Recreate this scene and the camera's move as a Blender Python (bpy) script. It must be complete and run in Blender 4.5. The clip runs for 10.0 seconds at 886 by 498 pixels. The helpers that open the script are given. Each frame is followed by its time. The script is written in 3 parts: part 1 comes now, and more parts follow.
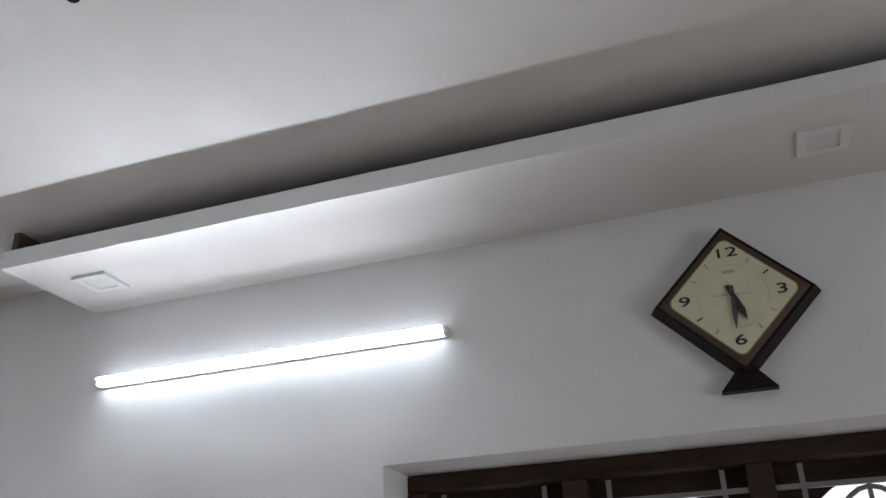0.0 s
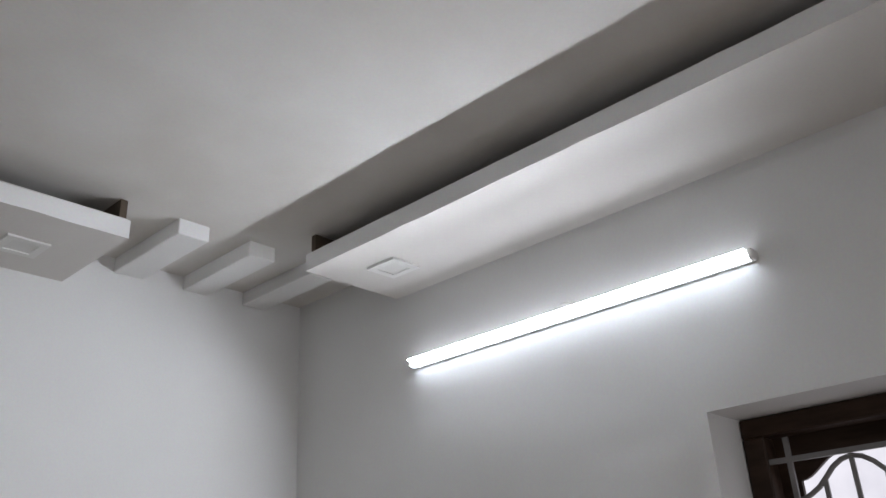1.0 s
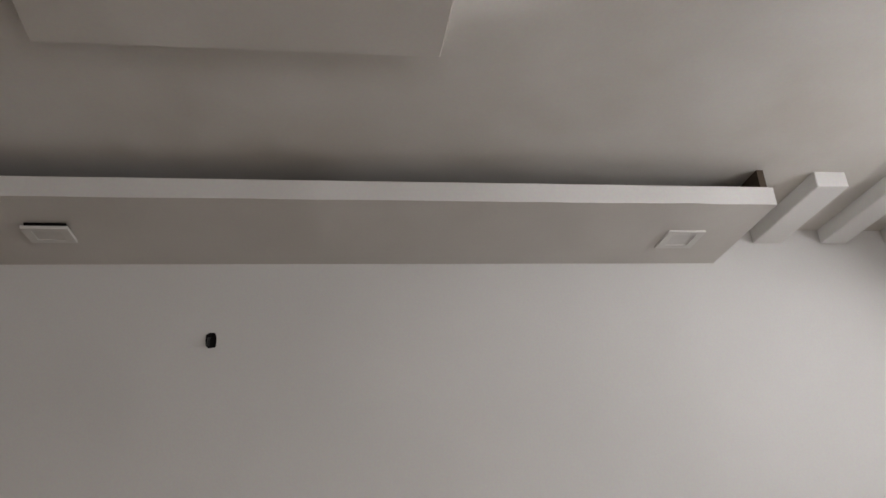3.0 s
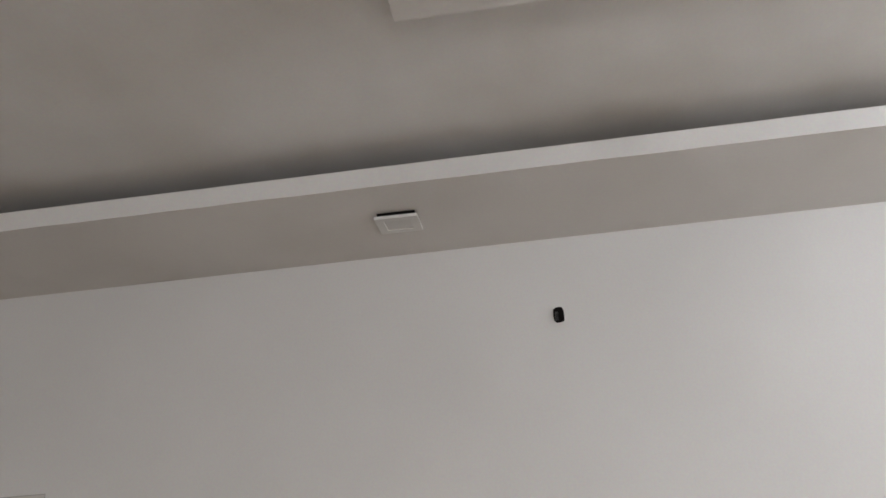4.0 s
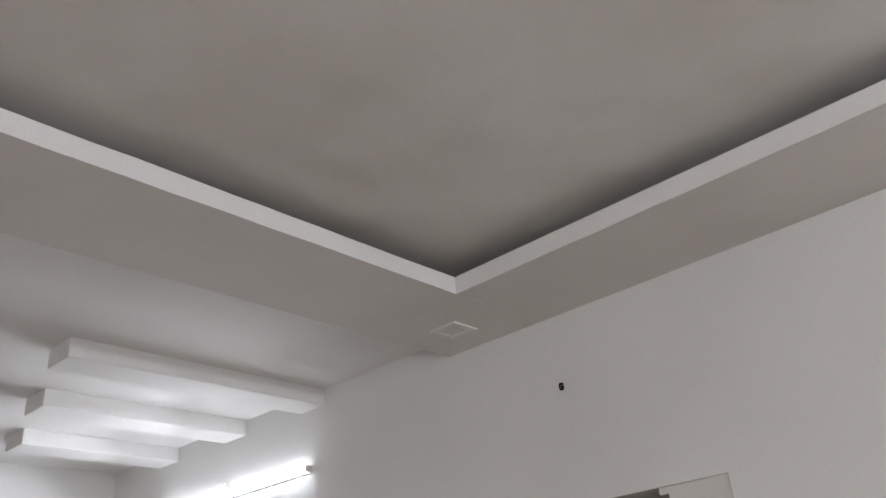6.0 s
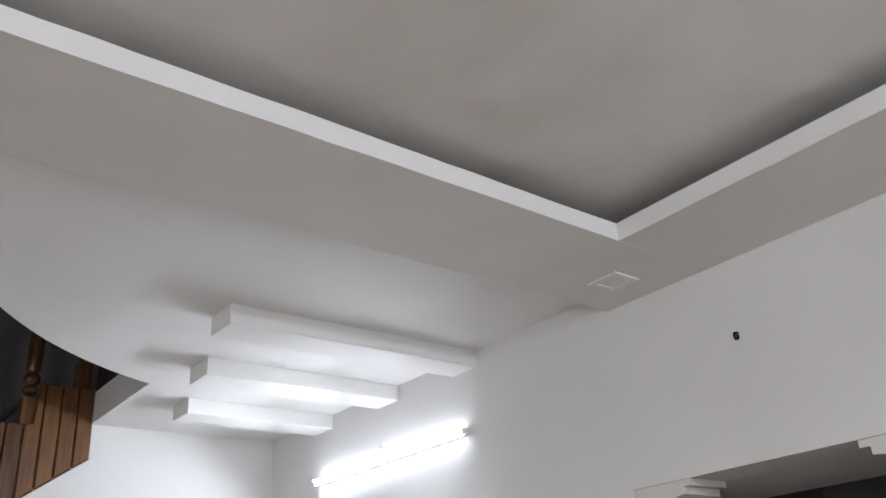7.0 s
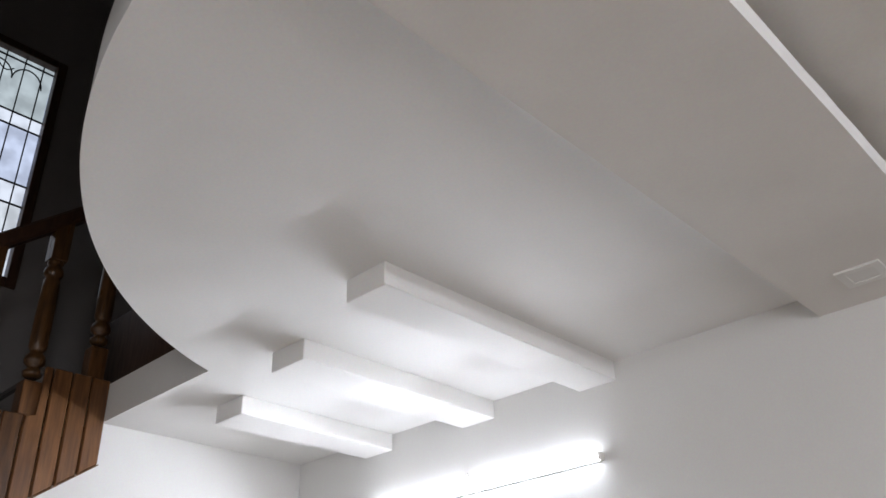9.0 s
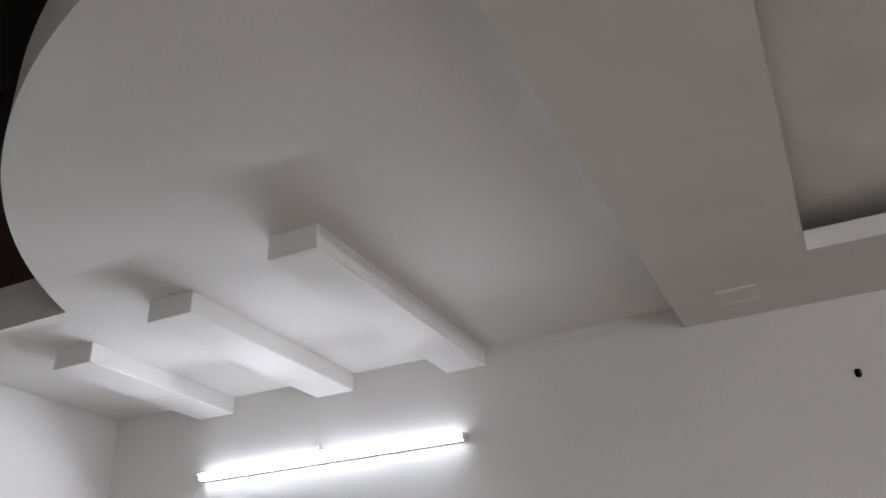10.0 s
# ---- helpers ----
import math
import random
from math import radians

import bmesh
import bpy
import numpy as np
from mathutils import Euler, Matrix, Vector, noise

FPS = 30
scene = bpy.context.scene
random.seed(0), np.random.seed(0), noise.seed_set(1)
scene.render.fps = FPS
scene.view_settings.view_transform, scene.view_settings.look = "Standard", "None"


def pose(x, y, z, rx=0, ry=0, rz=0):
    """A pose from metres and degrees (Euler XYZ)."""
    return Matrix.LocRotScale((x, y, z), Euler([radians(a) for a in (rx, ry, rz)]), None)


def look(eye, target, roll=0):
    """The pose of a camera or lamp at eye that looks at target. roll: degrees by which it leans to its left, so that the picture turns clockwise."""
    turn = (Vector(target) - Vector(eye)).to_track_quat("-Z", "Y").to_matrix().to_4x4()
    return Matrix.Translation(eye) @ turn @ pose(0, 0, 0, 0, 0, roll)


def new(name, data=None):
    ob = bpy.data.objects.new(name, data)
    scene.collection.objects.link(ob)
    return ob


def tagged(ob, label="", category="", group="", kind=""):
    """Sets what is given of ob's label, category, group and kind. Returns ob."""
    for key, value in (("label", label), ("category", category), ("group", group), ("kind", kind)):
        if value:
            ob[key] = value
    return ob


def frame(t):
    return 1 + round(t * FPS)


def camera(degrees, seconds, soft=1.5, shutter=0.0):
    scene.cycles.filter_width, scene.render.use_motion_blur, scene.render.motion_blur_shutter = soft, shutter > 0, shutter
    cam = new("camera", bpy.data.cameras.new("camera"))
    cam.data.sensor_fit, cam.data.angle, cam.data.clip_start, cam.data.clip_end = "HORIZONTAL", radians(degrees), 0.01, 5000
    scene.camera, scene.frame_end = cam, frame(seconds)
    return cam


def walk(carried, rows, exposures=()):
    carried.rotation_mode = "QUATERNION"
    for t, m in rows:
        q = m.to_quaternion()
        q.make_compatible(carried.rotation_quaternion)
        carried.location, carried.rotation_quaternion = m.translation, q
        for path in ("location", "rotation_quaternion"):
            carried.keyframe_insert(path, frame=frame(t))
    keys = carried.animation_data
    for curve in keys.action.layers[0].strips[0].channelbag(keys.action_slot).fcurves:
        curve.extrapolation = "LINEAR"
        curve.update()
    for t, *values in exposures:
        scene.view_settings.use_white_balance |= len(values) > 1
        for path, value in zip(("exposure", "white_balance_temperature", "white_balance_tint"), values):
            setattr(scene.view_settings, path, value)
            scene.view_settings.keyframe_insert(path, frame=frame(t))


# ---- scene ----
PATH = [
    (0, -0.731, -2.615, 1.675, -70.59, 25.37, -1.79),
    (0.2, -0.701, -2.615, 1.671, -64.81, 24.95, -1.89),
    (0.5, -0.645, -2.625, 1.710, -57.59, 24.15, -2.41),
    (1, -0.564, -2.595, 1.689, -48.01, 23.86, -3.21),
    (1.5, -0.590, -2.623, 1.668, -38.59, 23.48, -4.22),
    (2, -0.684, -2.556, 1.659, -29.41, 24.19, -4.63),
    (2.5, -0.829, -2.488, 1.683, -20.36, 24.10, -4.78),
    (3, -0.948, -2.478, 1.662, -10.76, 24.47, -4.43),
    (3.2, -1.017, -2.452, 1.653, -7.50, 24.60, -4.24),
    (4.3, -1.336, -2.300, 1.621, 12.72, 26.03, -2.84),
    (4.5, -1.375, -2.276, 1.635, 16.96, 25.53, -2.45),
    (5, -1.494, -2.263, 1.663, 24.51, 24.76, -3.39),
    (5.5, -1.667, -2.320, 1.677, 31.33, 25.21, -5.25),
    (6, -1.715, -2.341, 1.689, 40.74, 26.33, -5.30),
    (6.2, -1.737, -2.355, 1.686, 43.66, 26.25, -5.23),
    (7.3, -1.996, -2.309, 1.663, 51.08, 25.64, -3.28),
    (7.5, -2.090, -2.294, 1.656, 51.48, 26.91, -2.03),
    (8, -2.366, -2.302, 1.688, 53.10, 27.86, -1.02),
    (8.5, -2.702, -2.455, 1.725, 48.68, 28.04, -2.35),
    (8.8, -2.864, -2.517, 1.718, 44.75, 28.54, -2.44),
    (9, -2.975, -2.556, 1.705, 42.65, 29.17, -2.14),
    (9.3, -3.129, -2.629, 1.715, 37.04, 29.05, -2.17),
    (9.5, -3.215, -2.677, 1.715, 31.16, 28.73, -2.72),
    (9.8, -3.320, -2.770, 1.719, 25.80, 27.74, -3.35),
    (10, -3.354, -2.820, 1.725, 24.77, 26.77, -2.47),
]
cam = camera(55.60, 10.0)
EXPOSURES = [(0.0, 1.78, 6250, 14), (0.2, 1.88, 5850, 10), (0.5, 1.88, 6000, 11), (1.0, 1.45, 6450, 15), (1.5, 1.3, 6800, 17), (2.0, 1.13, 7200, 18), (2.5, 1.22, 7200, 18), (3.0, 1.48, 7150, 18), (4.5, 2.53, 6750, 15), (5.0, 2.57, 6950, 17), (5.5, 2.6, 6950, 17), (6.0, 2.6, 6600, 16), (7.5, 3.07, 6350, 15), (8.5, 3.05, 6450, 15), (9.0, 3.03, 6550, 16), (9.5, 2.97, 6550, 15), (10.0, 2.36, 6600, 17)]
walk(cam, [(t, pose(x, y, z, 90 + tilt, 0, yaw) @ pose(0, 0, 0, 0, 0, roll)) for t, x, y, z, yaw, tilt, roll in PATH], EXPOSURES)

# ---- world and light ----
world = bpy.data.worlds.new("world")
world.use_nodes = True
scene.world = world
wn = world.node_tree.nodes
sky = wn.new("ShaderNodeTexSky")
sky.sky_type, sky.sun_disc = "NISHITA", False
sky.sun_elevation, sky.sun_rotation = radians(55), radians(20)
wn["Background"].inputs["Strength"].default_value = 0.12
world.node_tree.links.new(sky.outputs[0], wn["Background"].inputs["Color"])

sun_data = bpy.data.lights.new("sun", "SUN")
sun_data.energy, sun_data.angle, sun_data.color = 3.0, radians(0.5), (1.0, 0.95, 0.88)
sun = new("sun", sun_data)
sun.matrix_world = look((3, 8, 12), (0, 0, 0))

TUBE_A, TUBE_B = 90.0, 40.5
DAYLIGHT = (1.8, 10.5)
EAST_FILL = 6.5


def opening_light(x, y, z, w, h, target, power, color=(0.93, 0.97, 1.0)):
    data = bpy.data.lights.new("unseen_daylight", "AREA")
    data.shape, data.size, data.size_y, data.energy, data.color = "RECTANGLE", w, h, power, color
    ob = new("unseen_daylight", data)
    ob.matrix_world = look((x, y, z), target)
    return ob


# ---- materials ----
def material(name, base, rough=0.5, metal=0.0, second=None, scale=6.0, fine=90.0, bump=0.15, depth=0.002, stretch=None, wave=0.0):
    """A surface with broad mottling between two colours, a fine grain and a little relief, in metres."""
    m = bpy.data.materials.new(name)
    m.use_nodes = True
    n, l = m.node_tree.nodes, m.node_tree.links
    bsdf = n["Principled BSDF"]
    bsdf.inputs["Metallic"].default_value = metal
    co = n.new("ShaderNodeTexCoord")
    mp = n.new("ShaderNodeMapping")
    if stretch:
        mp.inputs["Scale"].default_value = stretch
    l.new(co.outputs["Object"], mp.inputs["Vector"])
    broad = n.new("ShaderNodeTexNoise")
    broad.inputs["Scale"].default_value, broad.inputs["Detail"].default_value = scale, 5
    grain = n.new("ShaderNodeTexNoise")
    grain.inputs["Scale"].default_value, grain.inputs["Detail"].default_value = fine, 3
    for t in (broad, grain):
        l.new(mp.outputs[0], t.inputs["Vector"])
    ramp = n.new("ShaderNodeValToRGB")
    ramp.color_ramp.elements[0].position, ramp.color_ramp.elements[1].position = 0.32, 0.68
    ramp.color_ramp.elements[0].color = (*base, 1)
    ramp.color_ramp.elements[1].color = (*(second or [c * 0.93 for c in base]), 1)
    l.new(broad.outputs["Fac"], ramp.inputs["Fac"])
    tint = n.new("ShaderNodeMix")
    tint.data_type, tint.blend_type = "RGBA", "MULTIPLY"
    tint.inputs["Factor"].default_value = 0.12
    l.new(ramp.outputs["Color"], tint.inputs[6])
    l.new(grain.outputs["Color"], tint.inputs[7])
    l.new(tint.outputs[2], bsdf.inputs["Base Color"])
    rr = n.new("ShaderNodeMapRange")
    rr.inputs["To Min"].default_value, rr.inputs["To Max"].default_value = max(rough - 0.08, 0.02), min(rough + 0.08, 1)
    l.new(broad.outputs["Fac"], rr.inputs["Value"])
    l.new(rr.outputs[0], bsdf.inputs["Roughness"])
    bp = n.new("ShaderNodeBump")
    bp.inputs["Strength"].default_value, bp.inputs["Distance"].default_value = bump, depth
    l.new(grain.outputs["Fac"], bp.inputs["Height"])
    if wave:
        # the slow unevenness that a trowel leaves in plaster
        swell = n.new("ShaderNodeTexNoise")
        swell.inputs["Scale"].default_value, swell.inputs["Detail"].default_value = 2.6, 2
        l.new(mp.outputs[0], swell.inputs["Vector"])
        wb = n.new("ShaderNodeBump")
        wb.inputs["Strength"].default_value, wb.inputs["Distance"].default_value = 1.0, wave
        l.new(swell.outputs["Fac"], wb.inputs["Height"])
        l.new(wb.outputs[0], bp.inputs["Normal"])
    l.new(bp.outputs[0], bsdf.inputs["Normal"])
    return m


def glowing(name, color, strength):
    m = bpy.data.materials.new(name)
    m.use_nodes = True
    bsdf = m.node_tree.nodes["Principled BSDF"]
    bsdf.inputs["Base Color"].default_value = (0.8, 0.8, 0.8, 1)
    bsdf.inputs["Emission Color"].default_value = (*color, 1)
    bsdf.inputs["Emission Strength"].default_value = strength
    return m


WALL = material("white_wall_paint", (0.78, 0.775, 0.76), 0.75, second=(0.74, 0.735, 0.72), scale=1.6, fine=140, bump=0.12, wave=0.016)
# Lit and darker copies of one white: light and shade put into colour.
SLAB = material("lit_ceiling_paint", (0.84, 0.835, 0.82), 0.85, second=(0.80, 0.795, 0.78), scale=1.5, fine=120, bump=0.12, wave=0.018)
CEIL = material("shaded_ceiling_paint", (0.765, 0.75, 0.72), 0.85, second=(0.67, 0.64, 0.595), scale=1.9, fine=120, bump=0.12, wave=0.02)
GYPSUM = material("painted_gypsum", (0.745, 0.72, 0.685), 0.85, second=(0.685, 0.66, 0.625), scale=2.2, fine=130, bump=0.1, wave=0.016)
# Dark brown puts the shade of the coves into the boards' colour.
COVE_SHADE = material("cove_shade_brown", (0.10, 0.072, 0.048), 0.9, second=(0.065, 0.047, 0.032), scale=14, fine=160, bump=0.4)
# Kept dark so that the unseen south wall throws back little light.
SOUTH = material("bounce_cutting_brown", (0.22, 0.18, 0.15), 0.6, second=(0.19, 0.16, 0.13), scale=1.6, fine=140, bump=0.12)
# Wall colour darkened so that the stairwell and back room look dim.
DUSK = material("dimmed_stairwell_paint", (0.27, 0.252, 0.248), 0.7, second=(0.23, 0.214, 0.21), scale=1.8, fine=120, bump=0.15)
FLOOR = material("brown_floor_tile", (0.265, 0.185, 0.118), 0.3, second=(0.225, 0.152, 0.094), scale=3, fine=60, bump=0.02)
WOOD = material("teak_board", (0.185, 0.082, 0.030), 0.34, second=(0.082, 0.033, 0.012), scale=7, fine=40, bump=0.35, stretch=(9, 9, 0.9))
TURNED = material("turned_teak", (0.135, 0.064, 0.022), 0.3, second=(0.05, 0.022, 0.009), scale=8, fine=50, bump=0.25, stretch=(7, 7, 1))
DARKWOOD = material("dark_polished_wood", (0.085, 0.037, 0.019), 0.5, second=(0.05, 0.022, 0.012), scale=9, fine=50, bump=0.2, stretch=(6, 6, 1))
FRAMEWOOD = material("brown_window_wood", (0.052, 0.030, 0.020), 0.5, second=(0.03, 0.018, 0.012), scale=8, fine=60, bump=0.25, stretch=(6, 1, 6))
BLACKWOOD = material("black_brown_clock_case", (0.009, 0.0055, 0.0045), 0.45, second=(0.014, 0.008, 0.006), scale=12, fine=90, bump=0.08)
BROWNRIM = material("brown_clock_rim", (0.07, 0.032, 0.015), 0.4, second=(0.05, 0.022, 0.011), scale=10, fine=80, bump=0.1)
DIAL = material("cream_dial", (0.66, 0.64, 0.44), 0.45, second=(0.62, 0.60, 0.40), scale=9, fine=120, bump=0.02)
BRASS = material("dull_brass_edge", (0.30, 0.25, 0.10), 0.4, metal=0.3, bump=0.02)
INK = material("black_ink", (0.02, 0.02, 0.022), 0.5, fine=150, bump=0.02)
PALEINK = material("grey_ink", (0.38, 0.37, 0.27), 0.5, fine=150, bump=0.02)
STEEL = material("steel_pointer", (0.09, 0.09, 0.09), 0.3, metal=0.6, bump=0.02)
PLASTIC = material("white_plastic", (0.78, 0.77, 0.74), 0.35, fine=180, bump=0.03)
DIFFUSER = material("unlit_lamp_diffuser", (0.72, 0.71, 0.68), 0.3, fine=180, bump=0.02)
DARK = material("dark_void", (0.006, 0.005, 0.005), 0.9, fine=90, bump=0.3)
PALEJOINT = material("plaster_joint", (0.55, 0.54, 0.52), 0.8, bump=0.1)
WIRE = material("white_cable", (0.7, 0.68, 0.65), 0.4, bump=0.02)
IRON = material("painted_grille_rod", (0.22, 0.205, 0.20), 0.5, metal=0.1, second=(0.17, 0.16, 0.155), scale=20, bump=0.1)
STONE = material("dark_stair_tread", (0.10, 0.09, 0.085), 0.35, second=(0.07, 0.065, 0.06), scale=16, fine=80, bump=0.05)
LEAD = material("lead_came", (0.03, 0.03, 0.032), 0.5, metal=0.5, bump=0.1)
GROUND = material("garden_earth", (0.10, 0.085, 0.06), 0.95, second=(0.06, 0.07, 0.035), scale=2, fine=30, bump=0.6, depth=0.02)
LIT = {p: glowing("lit_led_tube", (0.86, 0.93, 1.0), p) for p in (TUBE_A, TUBE_B)}
TOP = {p: glowing("dim_tube_top", (0.86, 0.93, 1.0), p * k) for p, k in ((TUBE_A, 0.012), (TUBE_B, 0.036))}
UPPER = {p: glowing("lit_tube_upper", (0.86, 0.93, 1.0), p * 0.03) for p in (TUBE_A, TUBE_B)}
SIDE = {p: glowing("lit_tube_side", (0.80, 0.90, 1.0), p * k) for p, k in ((TUBE_A, 0.055), (TUBE_B, 0.07))}
EDGE = {p: glowing("lit_tube_edge", (0.86, 0.93, 1.0), p * k) for p, k in ((TUBE_A, 0.75), (TUBE_B, 0.5))}
STRIP = glowing("led_strip_glow", (0.85, 0.93, 1.0), 20.0)


def vary(m, low, high):
    """Lets each piece of a material come out a little lighter or darker than the next."""
    n, l = m.node_tree.nodes, m.node_tree.links
    bsdf = n["Principled BSDF"]
    source = bsdf.inputs["Base Color"].links[0].from_socket
    info = n.new("ShaderNodeObjectInfo")
    rng = n.new("ShaderNodeMapRange")
    rng.inputs["To Min"].default_value, rng.inputs["To Max"].default_value = low, high
    hsv = n.new("ShaderNodeHueSaturation")
    l.new(info.outputs["Random"], rng.inputs["Value"])
    l.new(rng.outputs[0], hsv.inputs["Value"])
    l.new(source, hsv.inputs["Color"])
    l.new(hsv.outputs[0], bsdf.inputs["Base Color"])


vary(WOOD, 0.65, 1.25)
for m, level in ((WALL, 0.25), (SLAB, 0.2), (CEIL, 0.2), (GYPSUM, 0.2), (GROUND, 0.0)):
    m.node_tree.nodes["Principled BSDF"].inputs["Specular IOR Level"].default_value = level
for m in (BLACKWOOD, FRAMEWOOD, DARK):
    m.node_tree.nodes["Principled BSDF"].inputs["Specular IOR Level"].default_value = 0.15


# ---- mesh helpers ----
def origin(ob):
    v = Vector((0, 0, 0))
    while ob:
        v += ob.location
        ob = ob.parent
    return v


def thing(name, loc, label, category, group="", kind=""):
    e = new(name)
    e.empty_display_size = 0.1
    e.location = loc
    return tagged(e, label, category, group, kind)


def part(name, bm, mat, parent=None, label="", smooth=False):
    """Links a bmesh, built in the world's metres, as one mesh object under its thing."""
    if parent:
        bmesh.ops.translate(bm, verts=bm.verts, vec=-origin(parent))
    bmesh.ops.recalc_face_normals(bm, faces=bm.faces)
    me = bpy.data.meshes.new(name)
    bm.to_mesh(me)
    bm.free()
    me.materials.append(mat)
    if smooth:
        for f in me.polygons:
            f.use_smooth = True
    ob = new(name, me)
    if parent:
        ob.parent = parent
    if label:
        ob["label"] = label
    return ob


def box(lo, hi, bevel=0.0, bm=None, seg=1):
    own = bm is None
    bm = bm or bmesh.new()
    lo, hi = [min(a, b) for a, b in zip(lo, hi)], [max(a, b) for a, b in zip(lo, hi)]
    v = bmesh.ops.create_cube(bm, size=1)["verts"]
    for q in v:
        q.co = Vector([lo[k] + (q.co[k] + 0.5) * (hi[k] - lo[k]) for k in range(3)])
    if bevel and own:
        bmesh.ops.bevel(bm, geom=bm.edges[:], offset=bevel, segments=seg, affect="EDGES")
    return bm


def prism(points, axis, a, b, bevel=0.0, bm=None):
    """A flat outline pushed along an axis from a to b; the points lie in the other two axes, in their order."""
    bm = bm or bmesh.new()
    k = "xyz".index(axis)

    def at(p, d):
        q = list(p)
        q.insert(k, d)
        return bm.verts.new(q)
    lo, hi = [at(p, a) for p in points], [at(p, b) for p in points]
    n = len(points)
    bm.faces.new(lo)
    bm.faces.new(hi[::-1])
    for i in range(n):
        bm.faces.new((lo[i], hi[i], hi[(i + 1) % n], lo[(i + 1) % n]))
    if bevel:
        bmesh.ops.bevel(bm, geom=bm.edges[:], offset=bevel, segments=1, affect="EDGES")
    return bm


def rod(pts, r, seg=8, bm=None):
    """A round bar along a line of points."""
    bm = bm or bmesh.new()
    pts = [Vector(p) for p in pts]
    rings = []
    for i, p in enumerate(pts):
        d = (pts[min(i + 1, len(pts) - 1)] - pts[max(i - 1, 0)]).normalized()
        u = d.cross(Vector((0.3, 0.2, 0.93))).normalized()
        w = d.cross(u)
        rings.append([bm.verts.new(p + r * (math.cos(a) * u + math.sin(a) * w)) for a in [2 * math.pi * k / seg for k in range(seg)]])
    for A, B in zip(rings, rings[1:]):
        for k in range(seg):
            bm.faces.new((A[k], A[(k + 1) % seg], B[(k + 1) % seg], B[k]))
    bm.faces.new(rings[0])
    bm.faces.new(rings[-1][::-1])
    return bm


def lathe(profile, cx, cy, seg=16, bm=None):
    """Turned round an upright axis: pairs of radius and height."""
    bm = bm or bmesh.new()
    rings = [[bm.verts.new((cx + r * math.cos(2 * math.pi * k / seg), cy + r * math.sin(2 * math.pi * k / seg), z)) for k in range(seg)] for r, z in profile]
    for A, B in zip(rings, rings[1:]):
        for k in range(seg):
            bm.faces.new((A[k], A[(k + 1) % seg], B[(k + 1) % seg], B[k]))
    bm.faces.new(rings[0])
    bm.faces.new(rings[-1][::-1])
    return bm


def pierced(axis, a, b, us, vs, holes):
    """One wall from a to b along an axis, cut by lines us and vs; the cells (i, j) in holes stay open."""
    bm = bmesh.new()
    k = "xyz".index(axis)
    made = {}

    def at(i, j, d):
        if (i, j, d) not in made:
            q = [us[i], vs[j]]
            q.insert(k, (a, b)[d])
            made[i, j, d] = bm.verts.new(q)
        return made[i, j, d]
    solid = {(i, j) for i in range(len(us) - 1) for j in range(len(vs) - 1)} - set(holes)
    for i, j in solid:
        ring = ((i, j), (i + 1, j), (i + 1, j + 1), (i, j + 1))
        for d in (0, 1):
            bm.faces.new([at(*p, d) for p in (ring if d else ring[::-1])])
        for n, (di, dj) in enumerate(((0, -1), (1, 0), (0, 1), (-1, 0))):
            if (i + di, j + dj) not in solid:
                p, q = ring[n], ring[(n + 1) % 4]
                bm.faces.new((at(*p, 0), at(*q, 0), at(*q, 1), at(*p, 1)))
    return bm


# ---- the plan, in metres ----
XA, XC, YS = 1.428, -6.35, -5.2          # east wall, west wall, south wall; the north wall is y = 0
Z_TRAY, Z_SLAB, Z_SOF, Z_LIP = 2.885, 2.83, 2.756, 2.814
X_TRAY, X_CROSS = -3.318, -3.749         # cross soffit
X_OUT, Z_UP = -7.3, 5.9                  # stairwell's outer wall, upper ceiling
Z_FLOOR2 = 2.997

# ---- structure ----
tagged(part("floor", box((X_OUT, YS, -0.15), (XA, 0.0, 0.0)), FLOOR), "brown polished tile floor of the hall", "floor", kind="structure")
tagged(part("ground", box((-60, -60, -0.5), (60, 60, -0.16)), GROUND), "bare garden earth round the house", "ground", kind="structure")

# north wall with its doorway
DX0, DX1, DZ = -3.757, -2.748, 2.113
bm = pierced("y", 0.0, 0.2, [XC - 0.2, DX0, DX1, XA + 0.2], [0.0, DZ, Z_TRAY + 0.1], [(1, 0)])
tagged(part("wall_north", bm, WALL), "long white painted wall with an arched doorway", "wall", kind="structure")

# east wall with the window opening
WY0, WY1, WZ0, WZ1 = -1.659, -3.15, 0.85, 2.134
TA = 0.25
FD0, FD1, FDZ = -3.85, -4.95, 2.1        # unseen opening, made up to let in fill light
bm = pierced("x", XA, XA + TA, [YS, FD1, FD0, WY1, WY0, 0.0], [0.0, WZ0, FDZ, WZ1, Z_TRAY + 0.1], [(1, 0), (1, 1), (3, 1), (3, 2)])
tagged(part("wall_east", bm, WALL), "white painted wall with a deep window recess", "wall", kind="structure")

# west wall: full height under the slab, then rising with the stair
def under_stair(y):
    return 2.654 + (y + 1.036) * 0.70


bm = box((XC - 0.2, -1.036, 0), (XC, 0.0, Z_SLAB))
prism([(-1.036, 0), (-1.036, under_stair(-1.036) + 0.04), (-4.2, under_stair(-4.2) + 0.04), (-4.2, 0)], "x", XC - 0.12, XC, bm=bm)
tagged(part("wall_west", bm, WALL), "white painted wall rising under the staircase", "wall", kind="structure")

# unseen south wall with two window openings; the west one is added for fill
SW = [(-5.4, -3.6), (-1.4, 0.4)]
bm = pierced("y", YS - 0.2, YS, [X_OUT - 0.2, *SW[0], *SW[1], XA + 0.2], [0.0, 0.8, 2.15, Z_UP], [(1, 1), (3, 1)])
tagged(part("wall_south", bm, SOUTH), "unseen south wall, darkened to cut bounce, with two window openings", "wall", kind="structure")
